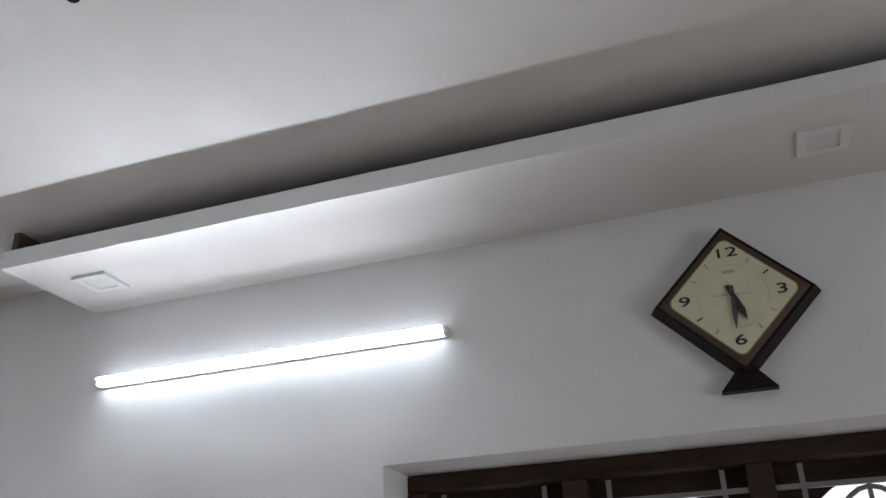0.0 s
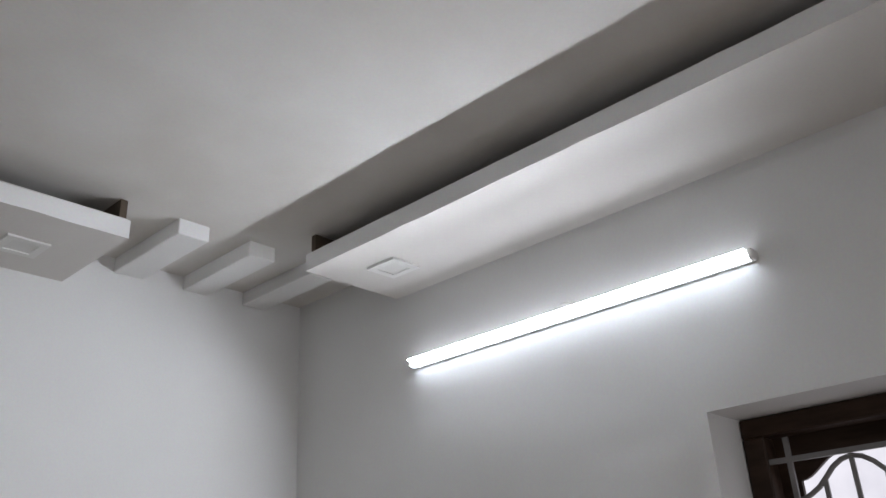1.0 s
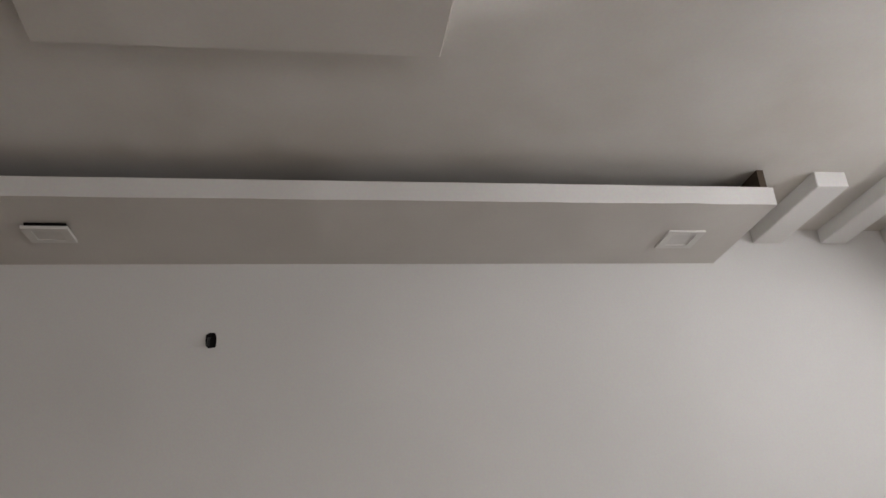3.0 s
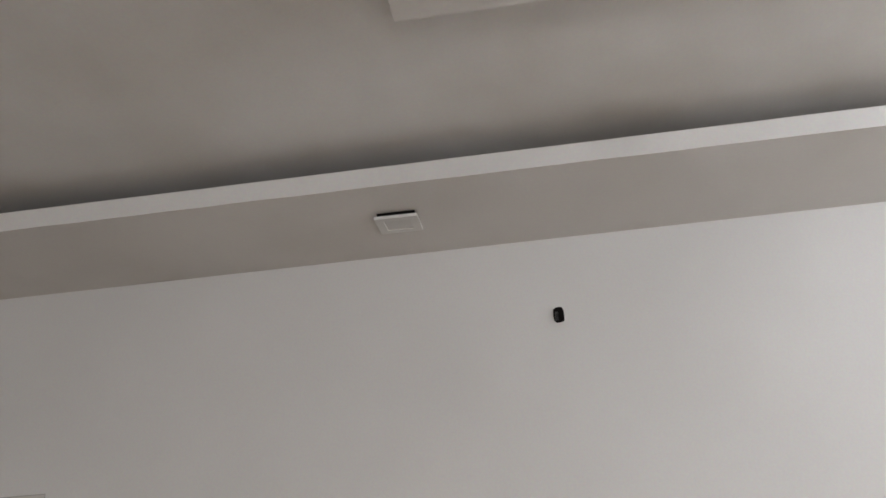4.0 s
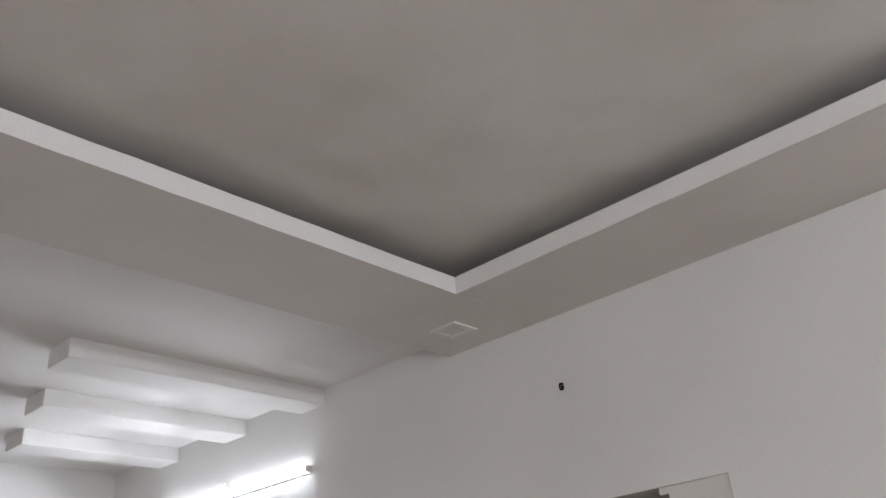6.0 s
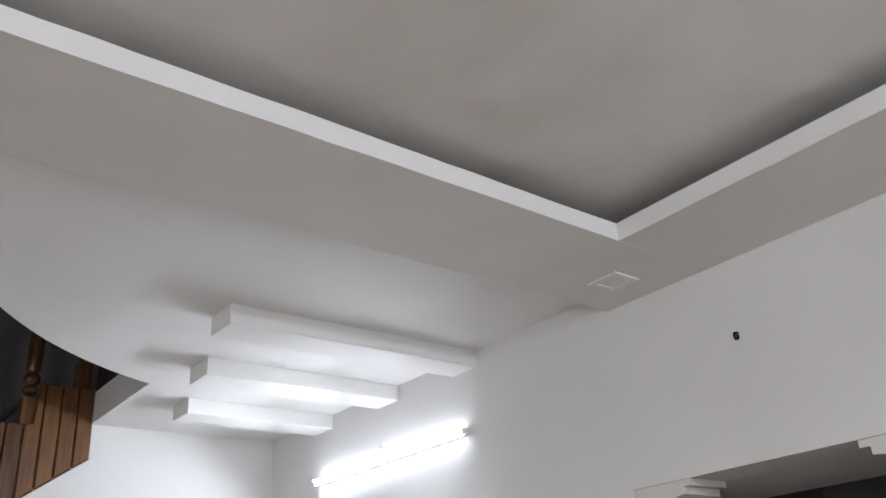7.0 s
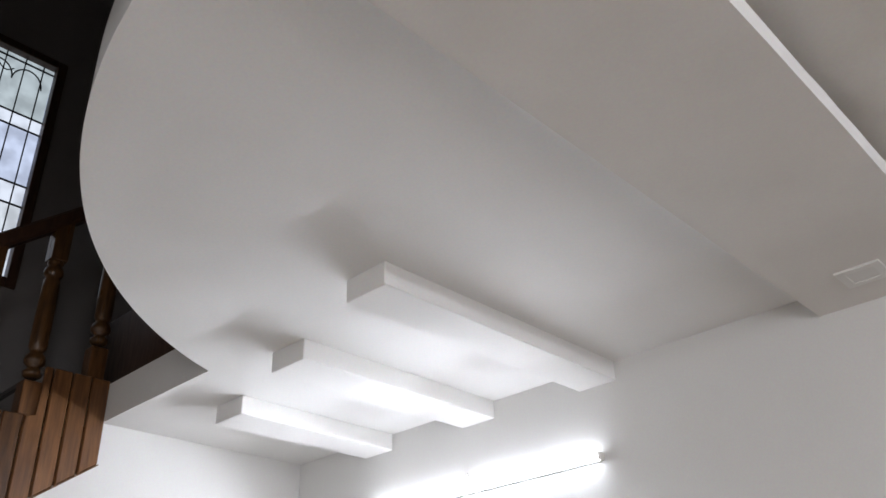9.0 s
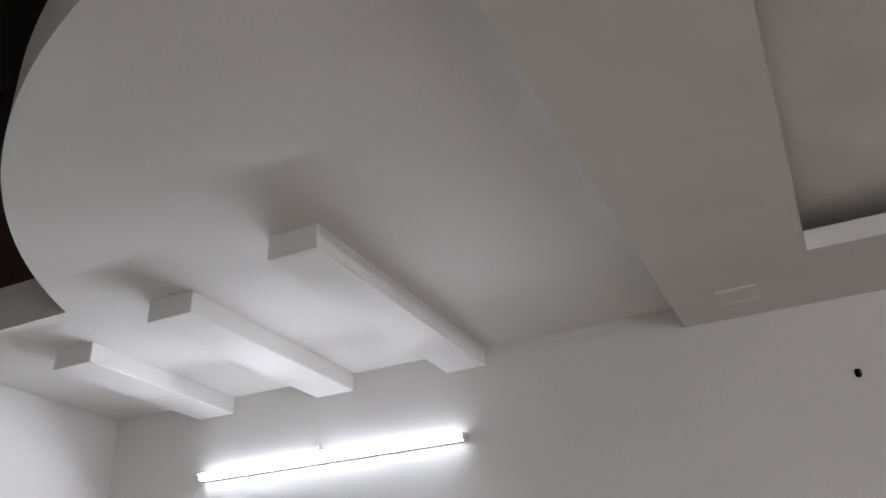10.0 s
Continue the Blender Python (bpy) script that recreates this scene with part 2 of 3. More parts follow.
for (a, b), power in zip(SW, DAYLIGHT):
    opening_light((a + b) / 2, YS - 0.1, 1.47, b - a - 0.1, 1.25, ((a + b) / 2, 0, -1.6), power)

# Fill lamp added in the unseen east opening.
opening_light(XA + 0.2, (FD0 + FD1) / 2, 1.05, 1.0, 2.0, (-3.0, (FD0 + FD1) / 2, -1.9), EAST_FILL)

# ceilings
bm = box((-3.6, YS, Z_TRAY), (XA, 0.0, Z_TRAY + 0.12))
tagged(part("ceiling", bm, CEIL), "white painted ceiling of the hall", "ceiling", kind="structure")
CX, CY, CR = -3.814, -0.239, 1.909
a0 = math.atan2(-1.04 - CY, -5.541 - CX)
a1 = math.atan2(-2.155 - CY, -4.005 - CX)
a0, a1 = a0 % (2 * math.pi), a1 % (2 * math.pi)
curve = [(CX + CR * math.cos(a0 + (a1 - a0) * k / 48), CY + CR * math.sin(a0 + (a1 - a0) * k / 48)) for k in range(49)]
outline = [(-3.6, 0.0), (X_OUT, 0.0), (X_OUT, -1.04)] + curve + [(-4.005, YS), (-3.6, YS)]
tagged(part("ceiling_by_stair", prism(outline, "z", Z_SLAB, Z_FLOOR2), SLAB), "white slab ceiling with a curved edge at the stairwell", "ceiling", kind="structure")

# stairwell and upper storey
W2 = (-1.80, -1.20, 3.745, 5.28)
bm = pierced("x", X_OUT - 0.2, X_OUT, [YS, W2[0], W2[1], 0.2], [-0.1, W2[2], W2[3], Z_UP], [(1, 1)])
tagged(part("wall_stairwell", bm, DUSK), "stairwell wall, darkened for the dim light, with a tall window", "wall", kind="structure")
tagged(part("wall_upper_north", box((X_OUT, 0.0, Z_FLOOR2), (XA + 0.2, 0.2, Z_UP)), DUSK), "upper landing wall, its dimness put into the colour", "wall", kind="structure")
tagged(part("wall_upper_east", box((-2.4, YS, Z_FLOOR2), (-2.2, 0.0, Z_UP)), DUSK), "upper landing wall, its dimness put into the colour", "wall", kind="structure")
tagged(part("ceiling_upper", box((X_OUT, YS, Z_UP), (-2.2, 0.2, Z_UP + 0.1)), DUSK), "ceiling over the stairwell, darkened for the dim light", "ceiling", kind="structure")

# room behind the doorway
bm = box((DX0 - 0.6, 2.4, 0), (DX1 + 0.6, 2.5, 2.9))
box((DX0 - 0.7, 0.2, 0), (DX0 - 0.6, 2.5, 2.9), bm=bm)
box((DX1 + 0.6, 0.2, 0), (DX1 + 0.7, 2.5, 2.9), bm=bm)
box((DX0 - 0.7, 0.2, 2.9), (DX1 + 0.7, 2.5, 3.0), bm=bm)
box((DX0 - 0.7, 0.2, -0.1), (DX1 + 0.7, 2.5, 0), bm=bm)
tagged(part("loft_slab", box((DX0 - 0.59, 0.201, DZ), (DX1 + 0.59, 0.72, DZ + 0.1)), WALL), "low white loft slab behind the doorway's lintel", "loft slab", kind="structure")
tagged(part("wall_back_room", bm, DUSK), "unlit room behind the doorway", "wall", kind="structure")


# ---- floating gypsum soffits ----
def hand_made(lo, hi, sides):
    """A board with lips that are a little uneven along their length, as plasterers leave them."""
    axis, sign = sides[0]
    along = 1 - axis
    rnd = random.Random(7 + along)
    n = int((hi[along] - lo[along]) / 0.09)
    bm = bmesh.new()
    rows = []
    for k in range(n + 1):
        s = lo[along] + (hi[along] - lo[along]) * k / n
        wob = [rnd.uniform(-0.0011, 0.0011) if 0 < k < n else 0.0 for _ in range(4)]
        front, back = (hi[axis], lo[axis]) if sign > 0 else (lo[axis], hi[axis])
        prof = [(front + wob[0], lo[2] + wob[1]), (front + wob[2], hi[2] + wob[3]), (back, hi[2]), (back, lo[2])]
        rows.append([bm.verts.new((a, s, z) if axis == 0 else (s, a, z)) for a, z in prof])
    for A, B in zip(rows, rows[1:]):
        for k in range(4):
            bm.faces.new((A[k], A[(k + 1) % 4], B[(k + 1) % 4], B[k]))
    bm.faces.new(rows[0])
    bm.faces.new(rows[-1][::-1])
    return bm


def soffit(name, x0, x1, y0, y1, label, sides, ends=()):
    """A lipped panel hung below the ceiling, with an open cove above its lip. sides: (axis, sign) of the open lips."""
    e = thing(name, ((x0 + x1) / 2, (y0 + y1) / 2, Z_SOF), label, "ceiling soffit", kind="structure")
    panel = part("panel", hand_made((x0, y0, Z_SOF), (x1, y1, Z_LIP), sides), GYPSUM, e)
    # Upright faces get the lighter white: light falling on the lips, as colour.
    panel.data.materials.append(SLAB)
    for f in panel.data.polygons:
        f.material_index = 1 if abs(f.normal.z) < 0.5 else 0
    lo, hi = [x0, y0], [x1, y1]
    for axis, sign in sides:
        if sign > 0:
            hi[axis] -= 0.31
        else:
            lo[axis] += 0.31
    part("hanger_box", box((lo[0], lo[1], Z_LIP), (hi[0], hi[1], Z_TRAY)), COVE_SHADE, e, "gypsum box above the panel, darkened as cove shade")
    flo, fhi = [x0, y0], [x1, y1]
    for axis, sign in sides:
        if sign > 0:
            flo[axis], fhi[axis] = hi[axis], fhi[axis] - 0.03
        else:
            flo[axis], fhi[axis] = flo[axis] + 0.03, lo[axis]
    slo, shi = [x0, y0], [x1, y1]
    axis, sign = sides[0]
    if sign > 0:
        slo[axis], shi[axis] = hi[axis], x1 - 0.013 if axis == 0 else y1 - 0.013
    else:
        slo[axis], shi[axis] = (x0 if axis == 0 else y0) + 0.013, lo[axis]
    part("upper_board", box((slo[0] + 0.002, slo[1] + 0.002, Z_LIP + 0.0005), (shi[0] - 0.002, shi[1] - 0.002, Z_LIP + 0.010)), GYPSUM, e, "second gypsum board set back on the lip")
    # Dark sheet added on the panel's top to deepen the cove's shade.
    part("cove_shade_board", box((flo[0], flo[1], Z_LIP + 0.0105), (fhi[0], fhi[1], Z_LIP + 0.014)), COVE_SHADE, e, "dark board added behind the lip for the cove's shade")
    for axis, at, inner in ends:
        a, b = [x0 + 0.018, y0 + 0.018, Z_LIP], [x1 - 0.018, y1 - 0.018, Z_TRAY]
        a[axis], b[axis] = (at, inner)
        if axis == 0:
            b[1] = y1
        else:
            b[0] = x1
        part("end_plate", box(a, b), COVE_SHADE, e)
    return e


soffit("soffit", X_TRAY, 0.468, -0.436, -0.001, "white floating gypsum soffit along the long wall", [(1, -1)], [(0, 0.440, 0.462)])
soffit("soffit", 1.014, XA - 0.001, -4.4, -0.567, "white floating gypsum soffit above the tube light and clock", [(0, -1)], [(1, -0.595, -0.573)])
soffit("soffit", X_CROSS, X_TRAY, YS + 0.001, -0.001, "white gypsum soffit crossing the hall beside the stair", [(0, 1)])

e = thing("ceiling_panel", (-1.05, -1.4, 2.84), "shallow white gypsum panel on the tray ceiling", "ceiling panel", kind="structure")
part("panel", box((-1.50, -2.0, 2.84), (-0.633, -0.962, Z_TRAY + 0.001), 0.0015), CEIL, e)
part("light_strip", box((-0.632, -1.66, 2.85), (-0.624, -1.22, 2.864)), STRIP, e, "lit cool white led strip")


def beam(x0, x1, y0, z0, ztop, label, group):
    b = part("ceiling_beam", box((x0, y0, z0), (x1, -0.001, ztop), 0.003), SLAB)
    return tagged(b, label, "ceiling beam", group)


for x0, x1 in ((0.634, 0.743), (0.897, 0.999), (1.152, 1.253)):
    beam(x0, x1, -0.417, 2.832, Z_TRAY + 0.001, "short white false beam in the ceiling corner", "short corner beams")
for x0, x1, y in ((-4.662, -4.497, -1.145), (-5.255, -5.078, -0.973), (-5.860, -5.679, -0.802)):
    beam(x0, x1, y, Z_SOF, Z_SLAB + 0.001, "white false beam reaching from the wall above the tube light", "stepped false beams")


# ---- ceiling downlights ----
def downlight(x, y, tip, label):
    e = thing("downlight", (x, y, Z_SOF), label, "downlight", "square downlights")
    h, w = 0.061, 0.038
    bm = bmesh.new()
    for a, b in (((-h, -h), (h, -w)), ((-h, w), (h, h)), ((-h, -w), (-w, w)), ((w, -w), (h, w))):
        box((x + a[0], y + a[1], Z_SOF - 0.006), (x + b[0], y + b[1], Z_SOF + 0.003), bm=bm)
    f = part("frame", bm, PLASTIC, e)
    d = part("diffuser", box((x - w, y - w, Z_SOF - 0.003), (x + w, y + w, Z_SOF - 0.001)), DIFFUSER, e, "unlit frosted diffuser")
    # Black here stands in for the shade behind a tipped frame.
    g = part("housing", box((x - 0.054, y - 0.054, Z_SOF - 0.001), (x + 0.054, y + 0.054, Z_SOF + 0.02)), DARK, e, "housing blackened for the shade in the gap")
    e.rotation_euler = (radians(tip[0]), radians(tip[1]), radians(tip[2]))
    e.location.z -= 0.061 * math.sin(radians(max(abs(tip[0]), abs(tip[1]))))
    return e


downlight(0.259, -0.198, (0.3, 0, 0), "square white downlight, unlit, set in the soffit")
downlight(-1.632, -0.228, (7.0, 0, 1), "square white downlight hanging loose from its soffit")
downlight(-3.542, -0.206, (0.4, 0, 0), "square white downlight, unlit, in the soffit corner")
downlight(1.210, -0.776, (0, -1.2, 1), "square white downlight tipped from the soffit's end")
downlight(1.205, -2.911, (0, -0.4, 0), "square white downlight, unlit, above the clock")


# ---- tube lights ----
def tube_light(a, b, normal, power, label, rose=None):
    """A led batten between two points of a wall, standing off along the wall's normal."""
    a, b, nrm = Vector(a), Vector(b), Vector(normal) * 0.78
    mid, along = (a + b) / 2, (b - a).normalized()
    e = thing("tube_light", mid, label, "tube light", "wall tube lights")
    up = Vector((0, 0, 0.85))

    def slab(p, q, n0, n1, z0, z1, bevel=0.0):
        c = [p + nrm * n0 + up * z0, q + nrm * n1 + up * z1]
        return box(c[0], c[1], bevel)
    part("base_rail", slab(a + along * 0.012, b - along * 0.012, 0.001, 0.016, -0.0168, 0.0135), PLASTIC, e, "white aluminium rail")
    # outline of the diffuser's section, and what each of its faces gives off
    # The lip out to 0.060 is added to hold light off the ceiling nearby.
    section = [(0.0165, -0.0155), (0.036, -0.0155), (0.0405, 0.003), (0.060, 0.0065), (0.060, 0.0120), (0.037, 0.0155), (0.0165, 0.0155)]
    glow = [1, 0, 2, 4, 3, 3, 3]
    bm = bmesh.new()
    ends = [[bm.verts.new(p + nrm * n + up * z) for n, z in section] for p in (a + along * 0.016, b - along * 0.016)]
    k_max = len(section)
    for k in range(k_max):
        j = (k + 1) % k_max
        bm.faces.new((ends[0][k], ends[0][j], ends[1][j], ends[1][k])).material_index = glow[k]
    bm.faces.new(ends[0]).material_index = 3
    bm.faces.new(ends[1][::-1]).material_index = 3
    d = part("diffuser", bm, LIT[power], e, "glowing frosted led diffuser")
    for m in (SIDE[power], UPPER[power], TOP[power], EDGE[power]):
        d.data.materials.append(m)
    for p, q in ((a, a + along * 0.016), (b - along * 0.016, b)):
        part("end_cap", slab(p, q, 0.001, 0.0465, -0.0160, 0.0160, 0.004), PLASTIC, e)
    c = mid + along * 0.02
    part("feed_cable", rod([c + nrm * 0.005 + up * (0.016 + 0.033 * math.sin(math.pi * t)) + along * (0.03 * math.cos(math.pi * t)) for t in [k / 10 for k in range(11)]], 0.0035, 6), WIRE, e, "loop of white cable")
    if rose:
        c = Vector(rose)
        bm = rod([c + nrm * 0.001, c + nrm * 0.012, c + nrm * 0.0121], 0.016, 20)
        rod([c + nrm * 0.0125, c + nrm * 0.018], 0.009, 16, bm)
        part("cable_rose", bm, PLASTIC, e, "round white cable rose on the wall")
        part("drop_cable", rod([c + nrm * 0.004, c + nrm * 0.006 - up * 0.02, c + nrm * 0.008 - up * 0.05], 0.0035, 6), WIRE, e)
    return e


tube_light((XA - 0.001, -0.641, 2.4915), (XA - 0.001, -1.871, 2.4915), (-1, 0, 0), TUBE_A, "lit cool white led tube above the window wall")
tube_light((-4.584, -0.001, 2.497), (-5.823, -0.001, 2.497), (0, -1, 0), TUBE_B, "lit cool white led tube under the false beams", (-5.247, -0.001, 2.555))


# ---- holes for wiring ----
def wire_hole(x, z, w, h, label, stub):
    e = thing("wiring_hole", (x, 0, z), label, "wall hole", "wiring holes")
    bm = bmesh.new()
    rnd = random.Random(int(w * 10000))
    pts = []
    for k in range(20):
        c, s = math.cos(2 * math.pi * k / 20), math.sin(2 * math.pi * k / 20)
        u, v = math.copysign(abs(c) ** 0.6, c), math.copysign(abs(s) ** 0.6, s)
        pts.append((x + w / 2 * u * (1 + rnd.uniform(-0.1, 0.08)), z + h / 2 * v * (1 + rnd.uniform(-0.08, 0.1))))
    prism(pts, "y", -0.0022, 0.002, bm=bm)
    part("opening", bm, DARK, e)
    for k in range(stub):
        dx = rnd.uniform(-0.3, 0.3) * w
        part("wire_end", rod([(x + dx, 0.0, z + 0.2 * h), (x + dx * 1.2, -0.012, z), (x + dx * 1.4, -0.016, z - 0.45 * h)], 0.0022, 6), (INK, STEEL)[k % 2], e)
    return e


wire_hole(-1.205, 2.506, 0.032, 0.048, "ragged black wiring hole in the white wall", 2)
wire_hole(-3.259, 2.505, 0.020, 0.027, "small wiring hole with stub wires in the wall", 2)
HX, HY = 0.219, -1.516
e = thing("ceiling_hook_box", (HX, HY, Z_TRAY), "black fan hook box with loose wires in the ceiling", "ceiling box")
part("box_rim", lathe([(0.046, Z_TRAY - 0.003), (0.052, Z_TRAY - 0.001), (0.05, Z_TRAY + 0.002)], HX, HY, 18), DARK, e)
part("hook", rod([(HX + 0.028 * math.cos(t), HY, Z_TRAY - 0.02 + 0.02 * math.sin(t)) for t in [math.pi + math.pi * k / 10 for k in range(11)]], 0.006, 8), DARK, e, "black iron hook")


# ---- doorway arch brackets ----
def arch_bracket(side):
    """A stepped and hollow-curved board that fills one upper corner of the doorway."""
    jamb, s = (DX0, 1) if side < 0 else (DX1, -1)
    tip = 0.226
    pts = [(jamb, DZ - 0.001), (jamb + s * tip, DZ - 0.001), (jamb + s * tip, DZ - 0.022), (jamb + s * (tip - 0.03), DZ - 0.022), (jamb + s * (tip - 0.03), DZ - 0.045)]
    r = tip - 0.03
    pts += [(jamb + s * r * (1 - math.sin(t)), DZ - 0.045 - 0.30 * (1 - math.cos(t))) for t in [radians(90) * k / 12 for k in range(1, 13)]]
    pts[-1] = (jamb, pts[-1][1])
    e = thing("arch_bracket", (jamb, 0, DZ), "white stepped arch board in the doorway's corner", "arch bracket", "doorway arch boards")
    part("board", prism(pts, "y", 0.004, 0.195), GYPSUM, e)
    part("joint_top", box((jamb, -0.0012, DZ - 0.001), (jamb + s * tip, 0.004, DZ + 0.0008)), PALEJOINT, e, "thin grey joint line")
    part("joint_side", box((jamb - 0.001, -0.0012, DZ - 0.34), (jamb + 0.001, 0.004, DZ)), PALEJOINT, e, "thin grey joint line")
    return e


arch_bracket(-1)
arch_bracket(1)

# ---- window in the east wall ----
win = thing("window_1", (XA + 0.2, (WY0 + WY1) / 2, WZ0), "dark brown wooden window with a painted iron grille", "window", kind="structure")
FX0, FX1 = XA + 0.172, XA + 0.238
panes = [(-1.718, -2.116), (-2.184, -2.598), (-2.664, -3.090)]
part("window_frame", box((FX0, WY1 + 0.002, WZ1 - 0.052), (FX1, WY0 - 0.002, WZ1 - 0.002), 0.004), FRAMEWOOD, win, "dark brown head of the frame")
part("window_sill", box((FX0, WY1 + 0.002, WZ0 + 0.002), (FX1, WY0 - 0.002, WZ0 + 0.07), 0.004), FRAMEWOOD, win)
for y0, y1 in ((WY0 - 0.002, -1.718), (-2.116, -2.184), (-2.598, -2.664), (-3.090, WY1 + 0.002)):
    part("mullion", box((FX0, y1, WZ0 + 0.07), (FX1, y0, WZ1 - 0.052), 0.004), FRAMEWOOD, win)
for y0, y1 in panes:
    ym, gx = (y0 + y1) / 2, FX0 + 0.012
    g = part("grille", box((gx - 0.005, y1, 2.010), (gx + 0.005, y0, 2.023)), IRON, win, "pale grey painted iron bars")
    for yy in (ym + 0.148, ym - 0.148):
        part("bar", box((gx - 0.0045, yy - 0.0065, WZ0 + 0.07), (gx + 0.0045, yy + 0.0065, 2.072)), IRON, g)
    ogee = [(0.145, 1.895), (0.133, 1.918), (0.11, 1.928), (0.088, 1.942), (0.068, 1.962), (0.048, 1.983), (0.025, 1.998), (0.0, 2.004)]
    ogee = ogee + [(-u, v) for u, v in ogee[-2::-1]]
    part("scroll", rod([(gx, ym + u, v) for u, v in ogee], 0.0065, 8), IRON, g)
    part("scroll", rod([(gx, ym + 0.085 * math.cos(t), 1.72 + 0.085 * math.sin(t)) for t in [2 * math.pi * k / 28 for k in range(29)]], 0.006, 6), IRON, g)
    for dy, top in ((0.0, 2.0), (0.072, 1.955), (-0.072, 1.955)):
        part("bar", box((gx - 0.004, ym + dy - 0.0055, WZ0 + 0.07), (gx + 0.004, ym + dy + 0.0055, top)), IRON, g)
    for zz in (1.55, 1.2):
        part("bar", box((gx - 0.005, y1, zz - 0.005), (gx + 0.005, y0, zz + 0.005)), IRON, g)

# ---- wall clock ----
KY, KZ, KH = -2.644, 2.455, 0.211
clock = thing("wall_clock", (XA, KY, KZ), "diamond-shaped dark brown wall clock with a cream dial", "clock")


def rounded(h, r, x0, x1):
    """A diamond plate whose four corners are rounded to the radius r."""
    pts = []
    for q in range(4):
        mid = radians(90 * q)
        d = h - r * math.sqrt(2)
        for k in range(7):
            a = mid + radians(-45 + 15 * k)
            pts.append((KY + d * math.cos(mid) + r * math.cos(a), KZ + d * math.sin(mid) + r * math.sin(a)))
    return prism(pts, "x", x0, x1)


def taper(h0, h1, x0, x1):
    bm = bmesh.new()
    A, B = [[bm.verts.new((x, KY + h * dy, KZ + h * dz)) for dy, dz in ((0, 1), (-1, 0), (0, -1), (1, 0))] for h, x in ((h0, x0), (h1, x1))]
    for k in range(4):
        bm.faces.new((A[k], A[(k + 1) % 4], B[(k + 1) % 4], B[k]))
    bm.faces.new(A)
    bm.faces.new(B[::-1])
    return bm


part("case", taper(KH, KH - 0.016, XA - 0.001, XA - 0.052), BLACKWOOD, clock, "black-brown tapered case")
part("rim", taper(0.184, 0.166, XA - 0.0525, XA - 0.057), BROWNRIM, clock, "brown inner rim")
part("dial_edge", rounded(0.1635, 0.020, XA - 0.0565, XA - 0.0574), BRASS, clock, "thin brassy edge round the dial")
dial = part("dial", rounded(0.1595, 0.019, XA - 0.0570, XA - 0.0580), DIAL, clock, "cream dial")


def lettering(text, y, z, size, x, parent, name, mat):
    cu = bpy.data.curves.new(name, "FONT")
    cu.body, cu.size, cu.align_x, cu.align_y, cu.extrude = text, size, "CENTER", "CENTER", 0.0006
    cu.offset = 0.0003
    tmp = bpy.data.objects.new(name, cu)
    scene.collection.objects.link(tmp)
    bpy.context.view_layer.update()
    me = bpy.data.meshes.new_from_object(tmp.evaluated_get(bpy.context.evaluated_depsgraph_get()))
    bpy.data.objects.remove(tmp)
    me.transform(Matrix.Translation(Vector((x, y, z)) - origin(parent)) @ Matrix(((0, 0, -1, 0), (-1.45, 0, 0, 0), (0, 0.84, 0, 0), (0, 0, 0, 1))))
    me.materials.clear()
    me.materials.append(mat)
    ob = new(name, me)
    ob.parent = parent
    return ob


DXF = XA - 0.0590
for text, dy, dz in (("12", 0, 0.118), ("3", -0.118, 0), ("6", 0, -0.118), ("9", 0.118, 0)):
    lettering(text, KY + dy, KZ + dz, 0.044, DXF, dial, "numeral", INK)
for k in range(12):
    if k % 3:
        t = 2 * math.pi * k / 12
        c, s = math.sin(t), math.cos(t)
        r = 0.102
        bm = box((DXF - 0.0004, -0.002, -0.008), (DXF + 0.0004, 0.002, 0.008))
        bmesh.ops.rotate(bm, verts=bm.verts, cent=(0, 0, 0), matrix=Matrix.Rotation(t, 3, "X"))
        bmesh.ops.translate(bm, verts=bm.verts, vec=(0, KY - r * c, KZ + r * s))
        part("hour_mark", bm, INK if k in (2, 8) else PALEINK, dial)
part("maker_mark", box((DXF - 0.0003, KY - 0.016, KZ + 0.062), (DXF + 0.0003, KY + 0.016, KZ + 0.069)), PALEINK, dial, "small unreadable printed mark")
part("dial_ring", rod([(DXF + 0.0004, KY + 0.085 * math.cos(t), KZ + 0.085 * math.sin(t)) for t in [2 * math.pi * k / 40 for k in range(41)]], 0.0004, 4), PALEINK, dial)


def clock_hand(angle, length, back, width, x, mat):
    t = radians(angle)
    pts = [(-width * 0.5, -back), (width * 0.5, -back), (width * 0.8, length * 0.6), (0, length), (-width * 0.8, length * 0.6)]
    pts = [(KY - (u * math.cos(t) + v * math.sin(t)), KZ + (-u * math.sin(t) + v * math.cos(t))) for u, v in pts]
    return part("clock_hand", prism(pts, "x", x, x - 0.0012), mat, clock, "black clock hand")


clock_hand(160, 0.074, 0.03, 0.011, DXF - 0.003, INK)
clock_hand(183, 0.092, 0.025, 0.008, DXF - 0.006, STEEL)
clock_hand(272, 0.05, 0.05, 0.0012, DXF - 0.008, PALEINK)
part("hub", rod([(DXF, KY, KZ), (DXF - 0.011, KY, KZ)], 0.006, 12), INK, clock)
part("foot", prism([(KY - 0.016, KZ - KH + 0.036), (KY + 0.016, KZ - KH + 0.036), (KY + 0.068, KZ - 0.236), (KY - 0.068, KZ - 0.236)], "x", XA - 0.001, XA - 0.036, 0.002), BLACKWOOD, clock, "flared black foot")

# ---- staircase ----
stair = thing("staircase", (XC - 0.45, -2.2, 0), "teak-clad staircase with dark turned balusters", "staircase", kind="structure")
RISE, GO, Y_TOP = 0.2135, 0.2475, -1.058
N_STEP = 12
SX = XC + 0.02


